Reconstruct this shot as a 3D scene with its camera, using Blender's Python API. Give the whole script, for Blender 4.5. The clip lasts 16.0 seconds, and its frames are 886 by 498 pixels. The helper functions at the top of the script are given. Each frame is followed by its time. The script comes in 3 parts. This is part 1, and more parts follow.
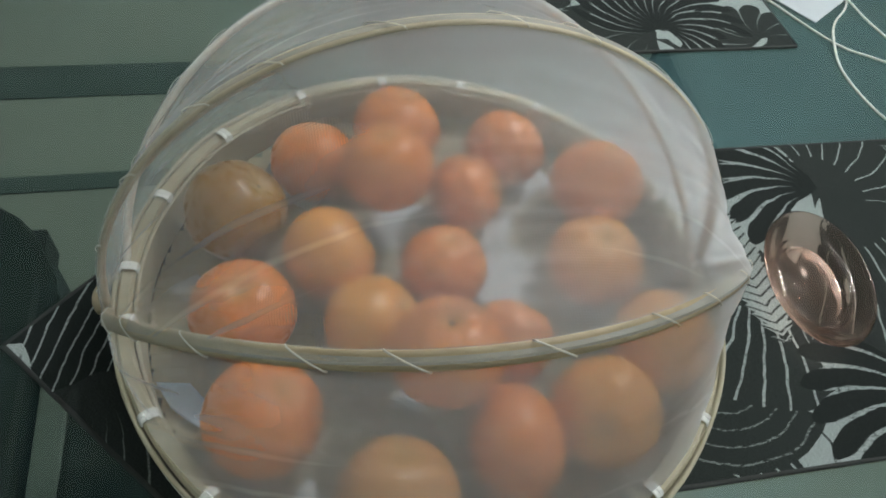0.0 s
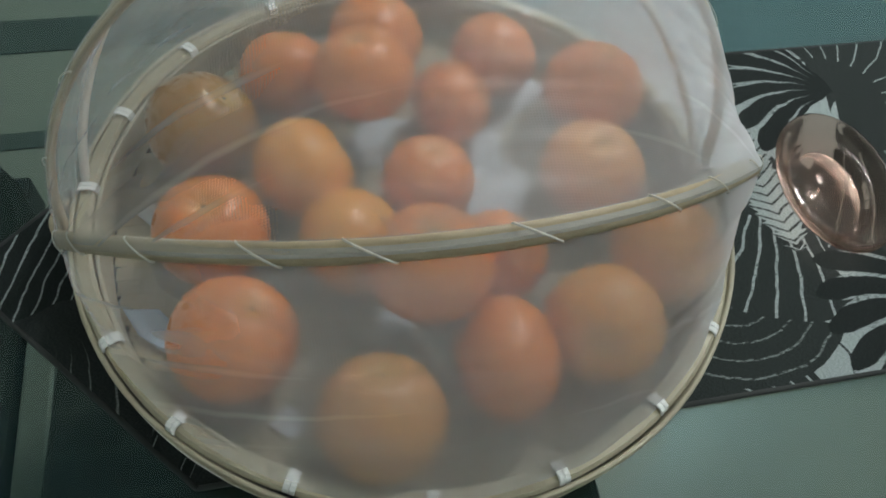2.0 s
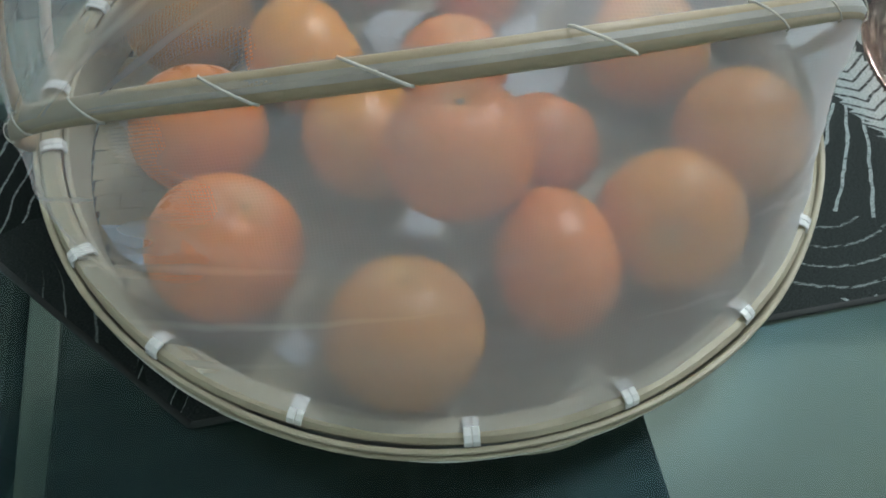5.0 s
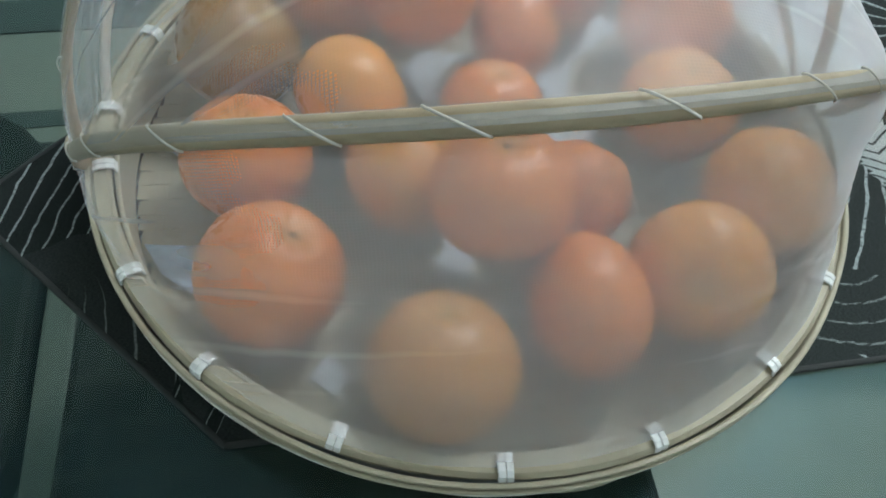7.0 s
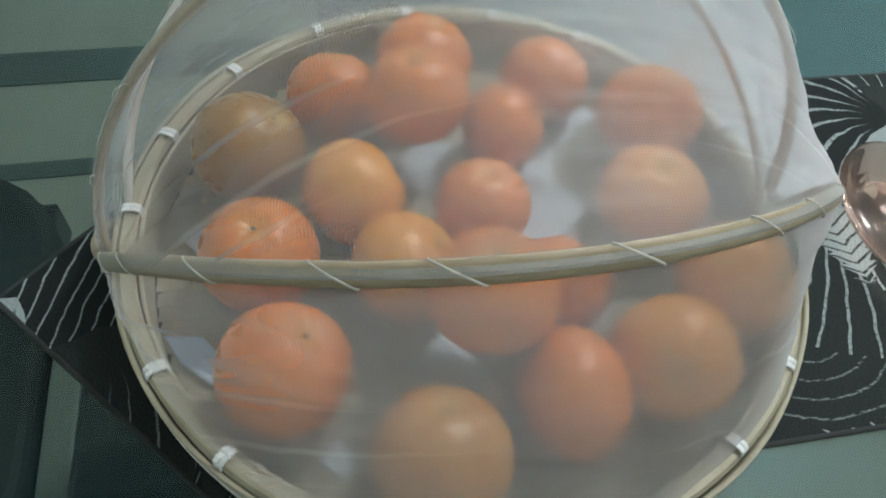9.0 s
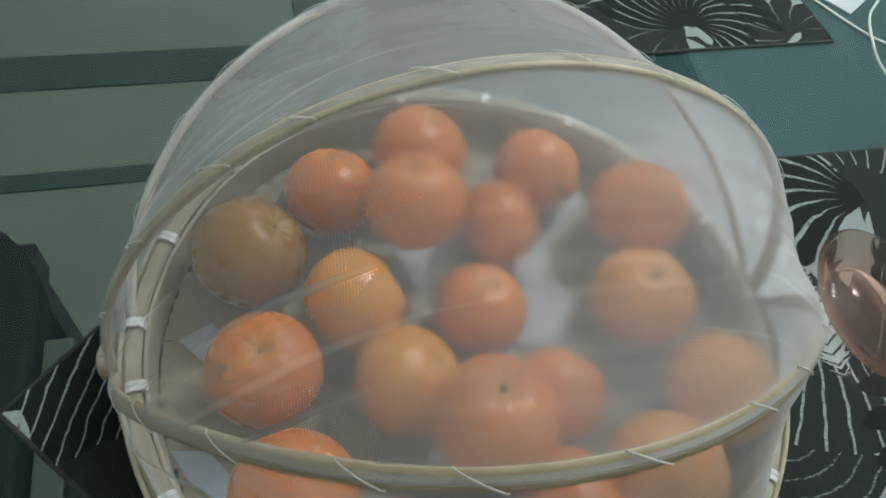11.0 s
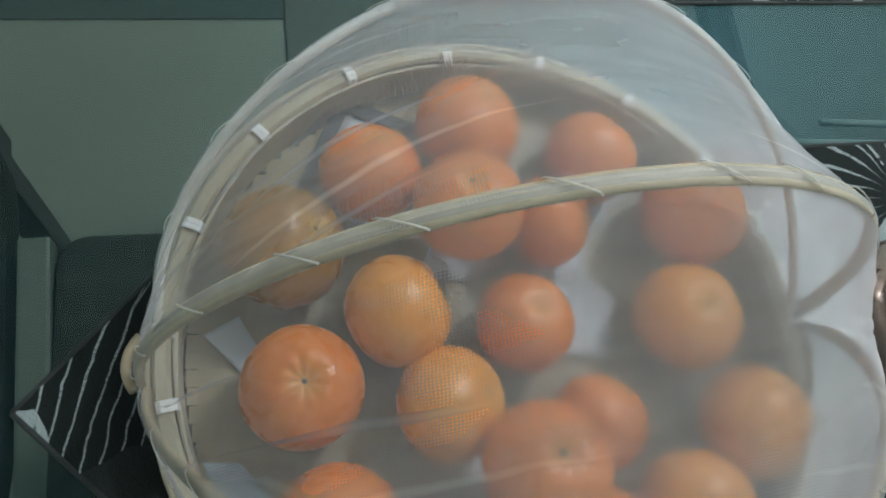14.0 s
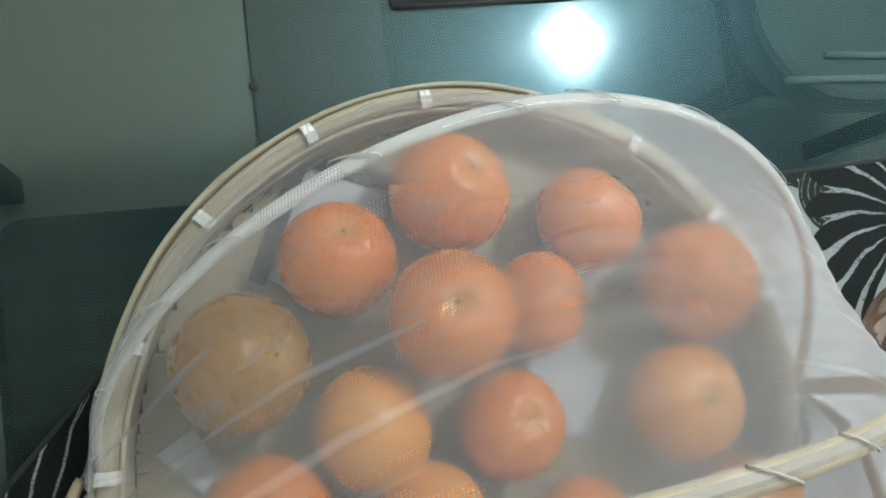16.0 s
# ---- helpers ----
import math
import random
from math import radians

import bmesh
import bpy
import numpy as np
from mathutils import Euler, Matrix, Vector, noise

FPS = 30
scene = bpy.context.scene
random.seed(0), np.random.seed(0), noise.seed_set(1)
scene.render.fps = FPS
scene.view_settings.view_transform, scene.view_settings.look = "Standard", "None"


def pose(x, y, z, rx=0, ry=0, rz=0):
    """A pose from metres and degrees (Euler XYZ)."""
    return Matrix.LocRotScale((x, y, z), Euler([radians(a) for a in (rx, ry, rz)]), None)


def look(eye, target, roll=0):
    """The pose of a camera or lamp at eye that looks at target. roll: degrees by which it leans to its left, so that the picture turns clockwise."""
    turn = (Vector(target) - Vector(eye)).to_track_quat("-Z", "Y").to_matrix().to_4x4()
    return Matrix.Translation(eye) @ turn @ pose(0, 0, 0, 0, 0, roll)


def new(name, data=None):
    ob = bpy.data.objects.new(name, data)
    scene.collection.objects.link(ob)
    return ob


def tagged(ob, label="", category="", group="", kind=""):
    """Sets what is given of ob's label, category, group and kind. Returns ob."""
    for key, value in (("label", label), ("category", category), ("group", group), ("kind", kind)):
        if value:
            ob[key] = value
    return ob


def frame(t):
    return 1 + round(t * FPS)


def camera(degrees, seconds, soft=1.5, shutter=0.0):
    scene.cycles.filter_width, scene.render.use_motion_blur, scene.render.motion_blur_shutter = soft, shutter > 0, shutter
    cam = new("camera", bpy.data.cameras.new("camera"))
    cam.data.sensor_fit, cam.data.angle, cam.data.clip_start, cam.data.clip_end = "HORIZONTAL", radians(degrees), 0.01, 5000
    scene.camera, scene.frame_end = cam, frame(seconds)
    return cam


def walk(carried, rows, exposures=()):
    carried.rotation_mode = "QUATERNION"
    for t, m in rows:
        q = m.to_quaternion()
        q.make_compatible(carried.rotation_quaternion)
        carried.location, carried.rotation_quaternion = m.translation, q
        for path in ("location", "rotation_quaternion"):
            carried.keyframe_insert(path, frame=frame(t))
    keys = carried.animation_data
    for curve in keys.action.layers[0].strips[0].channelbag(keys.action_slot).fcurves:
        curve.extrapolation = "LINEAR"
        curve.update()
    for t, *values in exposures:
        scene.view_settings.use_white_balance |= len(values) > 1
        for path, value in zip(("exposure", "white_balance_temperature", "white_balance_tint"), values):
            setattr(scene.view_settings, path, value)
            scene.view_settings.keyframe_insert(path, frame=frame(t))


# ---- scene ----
cam = camera(63.0, 16.0, soft=1.9)
PATH = [
    (0, (-0.069, -0.246, 1.151), (0.246, 0.929, -0.436), 10.8),
    (0.5, (-0.066, -0.251, 1.142), (0.249, 0.906, -0.458), 10.5),
    (1, (-0.06, -0.252, 1.132), (0.238, 0.875, -0.494), 9.5),
    (1.5, (-0.056, -0.252, 1.122), (0.225, 0.851, -0.523), 8.5),
    (2, (-0.051, -0.251, 1.111), (0.233, 0.832, -0.546), 8.6),
    (2.5, (-0.045, -0.25, 1.099), (0.242, 0.808, -0.574), 8.8),
    (3, (-0.044, -0.25, 1.09), (0.222, 0.799, -0.592), 7.5),
    (3.5, (-0.044, -0.252, 1.079), (0.184, 0.811, -0.6), 5.0),
    (4, (-0.044, -0.248, 1.06), (0.148, 0.787, -0.64), 3.0),
    (6.5, (-0.061, -0.25, 1.034), (0.162, 0.815, -0.645), 6.4),
    (7, (-0.066, -0.249, 1.048), (0.157, 0.855, -0.605), 7.1),
    (7.5, (-0.065, -0.249, 1.059), (0.152, 0.868, -0.586), 6.2),
    (8, (-0.068, -0.248, 1.069), (0.142, 0.887, -0.564), 5.7),
    (8.5, (-0.071, -0.245, 1.083), (0.159, 0.9, -0.54), 6.3),
    (9, (-0.073, -0.241, 1.091), (0.188, 0.925, -0.513), 7.5),
    (9.5, (-0.065, -0.236, 1.102), (0.206, 0.885, -0.532), 9.7),
    (10, (-0.073, -0.217, 1.124), (0.223, 0.9, -0.508), 8.9),
    (12.5, (-0.104, -0.153, 1.147), (0.325, 0.877, -0.513), 17.5),
    (13, (-0.112, -0.134, 1.151), (0.313, 0.802, -0.564), 20.2),
    (13.5, (-0.121, -0.105, 1.148), (0.302, 0.676, -0.644), 24.8),
    (14, (-0.135, -0.077, 1.15), (0.339, 0.592, -0.674), 32.2),
    (14.5, (-0.143, -0.034, 1.161), (0.378, 0.552, -0.679), 38.2),
    (15, (-0.148, 0.001, 1.152), (0.423, 0.451, -0.711), 47.9),
    (15.5, (-0.144, 0.045, 1.151), (0.391, 0.377, -0.747), 54.7),
    (16, (-0.123, 0.063, 1.134), (0.417, 0.296, -0.777), 61.7),
]
EXPOSURES = [(0.0, 0.08, 6500, 11), (1.0, 0.05, 6500, 11), (2.0, 0.02, 6350, 10), (3.0, 0.04, 6200, 10), (4.0, 0.22, 6000, 9), (6.5, 0.40, 5950, 9), (7.0, 0.44, 5950, 9),
             (8.5, 0.38, 6100, 10), (10.0, 0.17, 6250, 10), (12.5, 0.10, 6250, 10), (14.5, 0.14, 6050, 10), (15.5, 0.26, 6100, 11), (16.0, 0.30, 6350, 11)]
walk(cam, [(t, look(eye, target, roll)) for t, eye, target, roll in PATH], EXPOSURES)

# ---- light ----
world = bpy.data.worlds.new("room_dark")
scene.world = world
world.use_nodes = True
world.node_tree.nodes["Background"].inputs[0].default_value = (0.55, 0.75, 0.8, 1)
world.node_tree.nodes["Background"].inputs[1].default_value = 0.05
LAMP = Vector((0.90, 0.91, 2.30))
LAMP_POWER = 156.0
LAMP_COLOUR = (0.945, 0.985, 0.965, 1)

# ---- plan ----
TABLE = 0.75          # top of the glass
MAT = 0.752           # top of the runner
BASE = 0.7545         # inner bottom of the basket
RIM_Z, RIM_R = 0.786, 0.1787
RIM_X, RIM_Y = -0.0064, 0.0074
TURN = radians(4.5)   # the table's axes against the camera's
PIVOT_Z = 0.778


# ---- node helpers ----
class Nodes:
    """A small writer of node materials."""

    def __init__(self, name):
        self.mat = bpy.data.materials.new(name)
        self.mat.use_nodes = True
        self.tree = self.mat.node_tree
        self.tree.nodes.clear()
        self.out = self.tree.nodes.new("ShaderNodeOutputMaterial")

    def node(self, kind, ins=None, **settings):
        n = self.tree.nodes.new("ShaderNode" + kind)
        for k, v in settings.items():
            setattr(n, k, v)
        for k, v in (ins or {}).items():
            self.plug(v, n.inputs[k])
        return n

    def plug(self, v, socket):
        if isinstance(v, bpy.types.NodeSocket):
            self.tree.links.new(v, socket)
        else:
            socket.default_value = v

    def math(self, op, a, b=0.0, c=0.0):
        return self.node("Math", {0: a, 1: b, 2: c}, operation=op).outputs[0]

    def mix(self, fac, a, b):
        n = self.node("Mix", {0: fac, 6: a, 7: b}, data_type="RGBA")
        return n.outputs[2]

    def noise(self, scale, detail=3.0, vec=None, rough=0.55):
        ins = {"Scale": scale, "Detail": detail, "Roughness": rough}
        if vec is not None:
            ins["Vector"] = vec
        return self.node("TexNoise", ins).outputs["Fac"]

    def ramp(self, fac, lo, hi):
        return self.node("MapRange", {0: fac, 1: lo, 2: hi}).outputs[0]

    def object_coord(self, scale=None):
        v = self.node("TexCoord").outputs["Object"]
        if scale:
            v = self.node("Mapping", {"Vector": v, "Scale": scale}).outputs[0]
        return v

    def bump(self, height, strength, distance):
        return self.node("Bump", {"Height": height, "Strength": strength, "Distance": distance}).outputs[0]

    def principled(self, colour, rough, bump=None, **more):
        ins = {"Base Color": colour, "Roughness": rough}
        ins.update({k.replace("_", " "): v for k, v in more.items()})
        if bump is not None:
            ins["Normal"] = bump
        n = self.node("BsdfPrincipled", ins)
        self.finish(n.outputs[0])
        return self.mat

    def finish(self, shader):
        self.tree.links.new(shader, self.out.inputs[0])
        return self.mat


def rgb(r, g, b):
    return (r, g, b, 1.0)


# ---- materials ----
def make_bamboo(name, light, dark, along=(40, 40, 600)):
    n = Nodes(name)
    v = n.object_coord(along)
    grain = n.noise(1.0, 4, v)
    blotch = n.noise(35, 3)
    rnd = n.node("ObjectInfo").outputs["Random"]
    c = n.mix(n.ramp(grain, 0.15, 0.7), rgb(*dark), rgb(*light))
    c = n.mix(n.math("MULTIPLY", n.ramp(blotch, 0.5, 0.85), 0.3), c, rgb(*[x * 0.55 for x in dark]))
    c = n.mix(n.math("MULTIPLY", rnd, 0.25), c, rgb(*dark))
    return n.principled(c, 0.5, n.bump(grain, 0.2, 0.0005))


bamboo = make_bamboo("bamboo", (0.46, 0.42, 0.305), (0.33, 0.29, 0.20))
bamboo_pale = make_bamboo("bamboo_pale", (0.49, 0.455, 0.35), (0.37, 0.335, 0.24))
bamboo_hoop = make_bamboo("bamboo_hoop", (0.40, 0.325, 0.215), (0.33, 0.265, 0.17), (60, 60, 160))
bamboo_cream = make_bamboo("bamboo_cream", (0.52, 0.455, 0.335), (0.44, 0.375, 0.27), (60, 60, 160))
bamboo_base = make_bamboo("bamboo_base", (0.37, 0.325, 0.22), (0.26, 0.22, 0.145))


def make_plain(name, colour, rough, scale=60, amount=0.25, bump=0.2, dist=0.0005, **more):
    n = Nodes(name)
    f = n.noise(scale, 5)
    g = n.noise(scale * 0.13, 2)
    c = n.mix(n.math("MULTIPLY", n.ramp(f, 0.35, 0.7), amount), rgb(*colour), rgb(*[x * 0.55 for x in colour]))
    c = n.mix(n.math("MULTIPLY", n.ramp(g, 0.4, 0.7), amount), c, rgb(*[x * 0.75 for x in colour]))
    return n.principled(c, rough, n.bump(f, bump, dist), **more)


strap_white = make_plain("strap_white", (0.85, 0.86, 0.84), 0.35, 300, 0.1)
thread_white = make_plain("thread_white", (0.60, 0.58, 0.52), 0.7, 900, 0.15)
hem_black = make_plain("hem_black", (0.03, 0.034, 0.033), 0.8, 700, 0.4)
hem_cloth = make_plain("hem_cloth", (0.76, 0.74, 0.68), 0.8, 900, 0.15)
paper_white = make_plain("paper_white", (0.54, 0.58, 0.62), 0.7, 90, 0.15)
paper_blue = make_plain("paper_blue", (0.40, 0.50, 0.62), 0.6, 90, 0.2)
ink_grey = make_plain("ink_grey", (0.06, 0.07, 0.08), 0.6, 200, 0.2)
cord_white = make_plain("cord_white", (0.80, 0.79, 0.72), 0.5, 200, 0.1)
seat_dark = make_plain("seat_dark", (0.015, 0.020, 0.015), 0.75, 120, 0.4)


def make_woven_seat(name, dark, light):
    """Dark upholstery with a woven pattern of squared keys."""
    n = Nodes(name)
    v = n.object_coord()
    b = n.node("TexBrick", {"Vector": v, "Color1": rgb(*dark), "Color2": rgb(*dark), "Mortar": rgb(*light), "Scale": 1.0, "Mortar Size": 0.006, "Brick Width": 0.085, "Row Height": 0.042, "Mortar Smooth": 0.5})
    f = n.noise(240, 4)
    c = n.mix(n.math("MULTIPLY", n.ramp(f, 0.35, 0.7), 0.4), b.outputs[0], rgb(*[x * 0.6 for x in dark]))
    return n.principled(c, 0.8, n.bump(f, 0.4, 0.001))


seat_woven = make_woven_seat("seat_woven", (0.026, 0.031, 0.026), (0.040, 0.047, 0.039))
rail_grey = make_plain("rail_grey", (0.175, 0.19, 0.165), 0.5, 60, 0.2)
rug_teal = make_plain("rug_teal", (0.135, 0.155, 0.142), 0.9, 500, 0.5, 0.6, 0.002)
rug_grey = make_plain("rug_grey", (0.19, 0.195, 0.175), 0.9, 500, 0.4, 0.6, 0.002)
seat_teal = make_plain("seat_teal", (0.085, 0.115, 0.112), 0.7, 160, 0.4)
edge_highlight = make_plain("edge_highlight", (0.22, 0.26, 0.255), 0.4, 60, 0.2)
frame_dark = make_plain("frame_dark", (0.03, 0.033, 0.03), 0.4, 40, 0.3)
wall_paint = make_plain("wall_paint", (0.76, 0.78, 0.76), 0.8, 6, 0.12)
ceiling_paint = make_plain("ceiling_paint", (0.76, 0.78, 0.77), 0.85, 5, 0.06)
floor_tile = make_plain("floor_tile", (0.345, 0.355, 0.305), 0.35, 9, 0.30, 0.05)
floor_dark = make_plain("floor_dark", (0.09, 0.115, 0.105), 0.35, 14, 0.25, 0.05)
crumb_dark = make_plain("crumb_dark", (0.03, 0.035, 0.03), 0.8, 300, 0.2)


def make_net(name, crease_weight, thick, weave_weight, more_right, dim_left):
    n = Nodes(name)
    uv = n.node("UVMap").outputs[0]
    sep = n.node("SeparateXYZ", {0: uv})
    # threads of the weave, just under 1 mm apart
    uv = n.node("VectorMath", {0: uv, 1: n.node("VectorMath", {0: n.node("TexNoise", {"Vector": uv, "Scale": 26.0, "Detail": 2.0}).outputs["Color"], 1: (0.006, 0.006, 0.0)}, operation="MULTIPLY").outputs[0]}, operation="ADD").outputs[0]
    sep = n.node("SeparateXYZ", {0: uv})
    tx = n.math("ABSOLUTE", n.math("SUBTRACT", n.math("FRACT", n.math("MULTIPLY", sep.outputs[0], 820)), 0.5))
    ty = n.math("ABSOLUTE", n.math("SUBTRACT", n.math("FRACT", n.math("MULTIPLY", sep.outputs[1], 900)), 0.5))
    thread = n.math("MAXIMUM", tx, ty)
    # the weave shows up in patches where the threads lie tight
    tight = n.node("Mapping", {"Vector": uv, "Scale": (9.0, 13.0, 1.0)}).outputs[0]
    weave = n.math("MULTIPLY", n.ramp(thread, 0.22, 0.50), n.ramp(n.noise(1.0, 2, tight), 0.48, 0.68))
    # the cloth gathers in broad folds and in a few thin creases that run out from the hinges
    long = n.node("Mapping", {"Vector": uv, "Scale": (5.0, 18.0, 1.0)}).outputs[0]
    fold = n.ramp(n.noise(1.0, 3, long), 0.40, 0.80)
    thin = n.node("Mapping", {"Vector": uv, "Rotation": (0.0, 0.0, 0.16), "Scale": (4.0, 85.0, 1.0)}).outputs[0]
    crease = n.ramp(n.noise(1.0, 1, thin), 0.66, 0.76)
    # more cloth towards the right hinge; cover thins leftwards to stand for dimmer light
    right = n.node("MapRange", {0: sep.outputs[0], 1: 0.40, 2: 0.0, 3: 0.0, 4: more_right}).outputs[0]
    left = n.node("MapRange", {0: sep.outputs[0], 1: 0.31, 2: 0.52, 3: 0.0, 4: dim_left}).outputs[0]
    bunch = n.node("MapRange", {0: sep.outputs[0], 1: 0.185, 2: 0.06, 3: 0.0, 4: 0.48}).outputs[0]
    gather = n.math("ADD", n.math("ADD", thick, bunch), n.math("ADD", right, left))
    cover = n.math("MULTIPLY_ADD", weave, weave_weight, n.math("MULTIPLY_ADD", fold, 0.07, n.math("MULTIPLY_ADD", crease, crease_weight, gather)))
    d = n.node("BsdfDiffuse", {"Color": rgb(0.88, 0.915, 0.96)})
    t = n.node("BsdfTranslucent", {"Color": rgb(0.88, 0.915, 0.96)})
    g = n.node("BsdfGlossy", {"Color": rgb(0.9, 0.9, 0.9), "Roughness": 0.45})
    s = n.node("MixShader", {0: 0.50, 1: d.outputs[0], 2: t.outputs[0]})
    s = n.node("MixShader", {0: 0.06, 1: s.outputs[0], 2: g.outputs[0]})
    clear = n.node("BsdfTransparent")
    m = n.node("MixShader", {0: cover, 1: clear.outputs[0], 2: s.outputs[0]})
    return n.finish(m.outputs[0])


net_white = make_net("white_net", 0.13, 0.245, 0.045, 0.15, -0.03)
net_front = make_net("white_net_front", 0.12, 0.265, 0.050, 0.33, -0.04)
net_creased = make_net("white_net_creased", 0.24, 0.240, 0.045, 0.08, 0.0)


def make_peel(name, main, patch, patch_amount, low=0.40, high=0.68):
    n = Nodes(name)
    v = n.object_coord()
    info = n.node("ObjectInfo").outputs["Random"]
    v = n.node("VectorMath", {0: v, 1: n.node("CombineXYZ", {0: info, 1: info, 2: info}).outputs[0]}, operation="ADD").outputs[0]
    big = n.noise(22, 2, v)
    mid = n.noise(120, 4, v)
    pores = n.node("TexVoronoi", {"Vector": v, "Scale": 720.0}).outputs["Distance"]
    c = n.mix(n.math("MULTIPLY", n.ramp(big, low, high), patch_amount), rgb(*main), rgb(*patch))
    c = n.mix(n.math("MULTIPLY", n.ramp(mid, 0.45, 0.75), 0.25), c, rgb(main[0] * 0.75, main[1] * 0.6, main[2] * 0.5))
    c = n.mix(n.math("MULTIPLY", n.ramp(pores, 0.0, 0.25), 0.12), rgb(main[0] * 0.8, main[1] * 0.7, main[2]), c)
    c = n.mix(n.math("MULTIPLY", info, 0.25), c, rgb(main[0] * 0.9, main[1] * 0.7, main[2]))
    # paler, slightly green crown round the stem, with a frayed edge
    own = n.node("SeparateXYZ", {0: n.object_coord()})
    reach = n.math("SQRT", n.math("ADD", n.math("MULTIPLY", own.outputs[0], own.outputs[0]), n.math("MULTIPLY", own.outputs[1], own.outputs[1])))
    frayed = n.math("ADD", reach, n.math("MULTIPLY_ADD", mid, 0.012, -0.006))
    crown = n.math("MULTIPLY", n.node("MapRange", {0: frayed, 1: 0.012, 2: 0.003, 3: 0.0, 4: 0.36}).outputs[0], n.math("GREATER_THAN", own.outputs[2], 0.0))
    c = n.mix(crown, c, rgb(0.50, 0.36, 0.09))
    bump = n.bump(pores, 0.30, 0.0006)
    bump2 = n.node("Bump", {"Height": mid, "Strength": 0.15, "Distance": 0.001, "Normal": bump}).outputs[0]
    return n.principled(c, n.math("MULTIPLY_ADD", mid, 0.16, 0.20), bump2, Subsurface_Weight=0.03, Subsurface_Radius=(0.004, 0.0015, 0.0005), Subsurface_Scale=1.0)


peel_orange = make_peel("peel_orange", (0.84, 0.265, 0.017), (0.84, 0.36, 0.026), 0.6)
peel_amber = make_peel("peel_amber", (0.88, 0.385, 0.024), (0.80, 0.45, 0.04), 0.7)
peel_tan = make_peel("peel_tan", (0.60, 0.28, 0.036), (0.46, 0.30, 0.06), 0.9)
peel_green = make_peel("peel_green", (0.40, 0.205, 0.014), (0.12, 0.145, 0.016), 0.95, 0.22, 0.50)
calyx_green = make_plain("calyx_green", (0.055, 0.055, 0.025), 0.7, 400, 0.5)


def clear_glass(name, tint, gloss_tint, rough, halo, least=0.05):
    """A sheet that lets light through straight, with gloss that grows towards a flat view."""
    n = Nodes(name)
    facing = n.node("LayerWeight", {"Blend": 0.5}).outputs["Facing"]
    gloss = n.math("MULTIPLY_ADD", n.math("POWER", facing, 4.0), 0.9, least)
    clear = n.node("BsdfTransparent", {"Color": tint})
    smear = n.noise(9, 4)
    sharp = n.node("BsdfGlossy", {"Color": gloss_tint, "Roughness": n.math("MULTIPLY_ADD", smear, rough, rough * 0.4)})
    mid = n.node("BsdfGlossy", {"Color": rgb(gloss_tint[0] * 0.60, gloss_tint[1] * 0.92, gloss_tint[2]), "Roughness": 0.20})
    wide = n.node("BsdfGlossy", {"Color": rgb(gloss_tint[0] * 0.50, gloss_tint[1] * 0.88, gloss_tint[2] * 0.97), "Roughness": 0.37})
    soft = n.node("MixShader", {0: 0.72, 1: mid.outputs[0], 2: wide.outputs[0]})
    both = n.node("MixShader", {0: halo, 1: sharp.outputs[0], 2: soft.outputs[0]})
    m = n.node("MixShader", {0: gloss, 1: clear.outputs[0], 2: both.outputs[0]})
    return n.finish(m.outputs[0])


glass_top = clear_glass("smoked_glass", rgb(0.73, 0.775, 0.74), rgb(0.70, 0.90, 0.95), 0.12, 0.76, 0.041)
glass_body = Nodes("glass_body")
glass_body = glass_body.finish(glass_body.node("BsdfTransparent", {"Color": rgb(0.74, 0.80, 0.78)}).outputs[0])
def pressed_glass(name, tint):
    """Thick pressed glass: partly bent light, partly light straight through, with gloss on top."""
    n = Nodes(name)
    bent = n.node("BsdfGlass", {"Color": tint, "Roughness": 0.07, "IOR": 1.45})
    straight = n.node("BsdfTransparent", {"Color": tint})
    s = n.node("MixShader", {0: 0.12, 1: bent.outputs[0], 2: straight.outputs[0]})
    return n.finish(s.outputs[0])


dish_glass = pressed_glass("amber_glass", rgb(0.86, 0.76, 0.71))


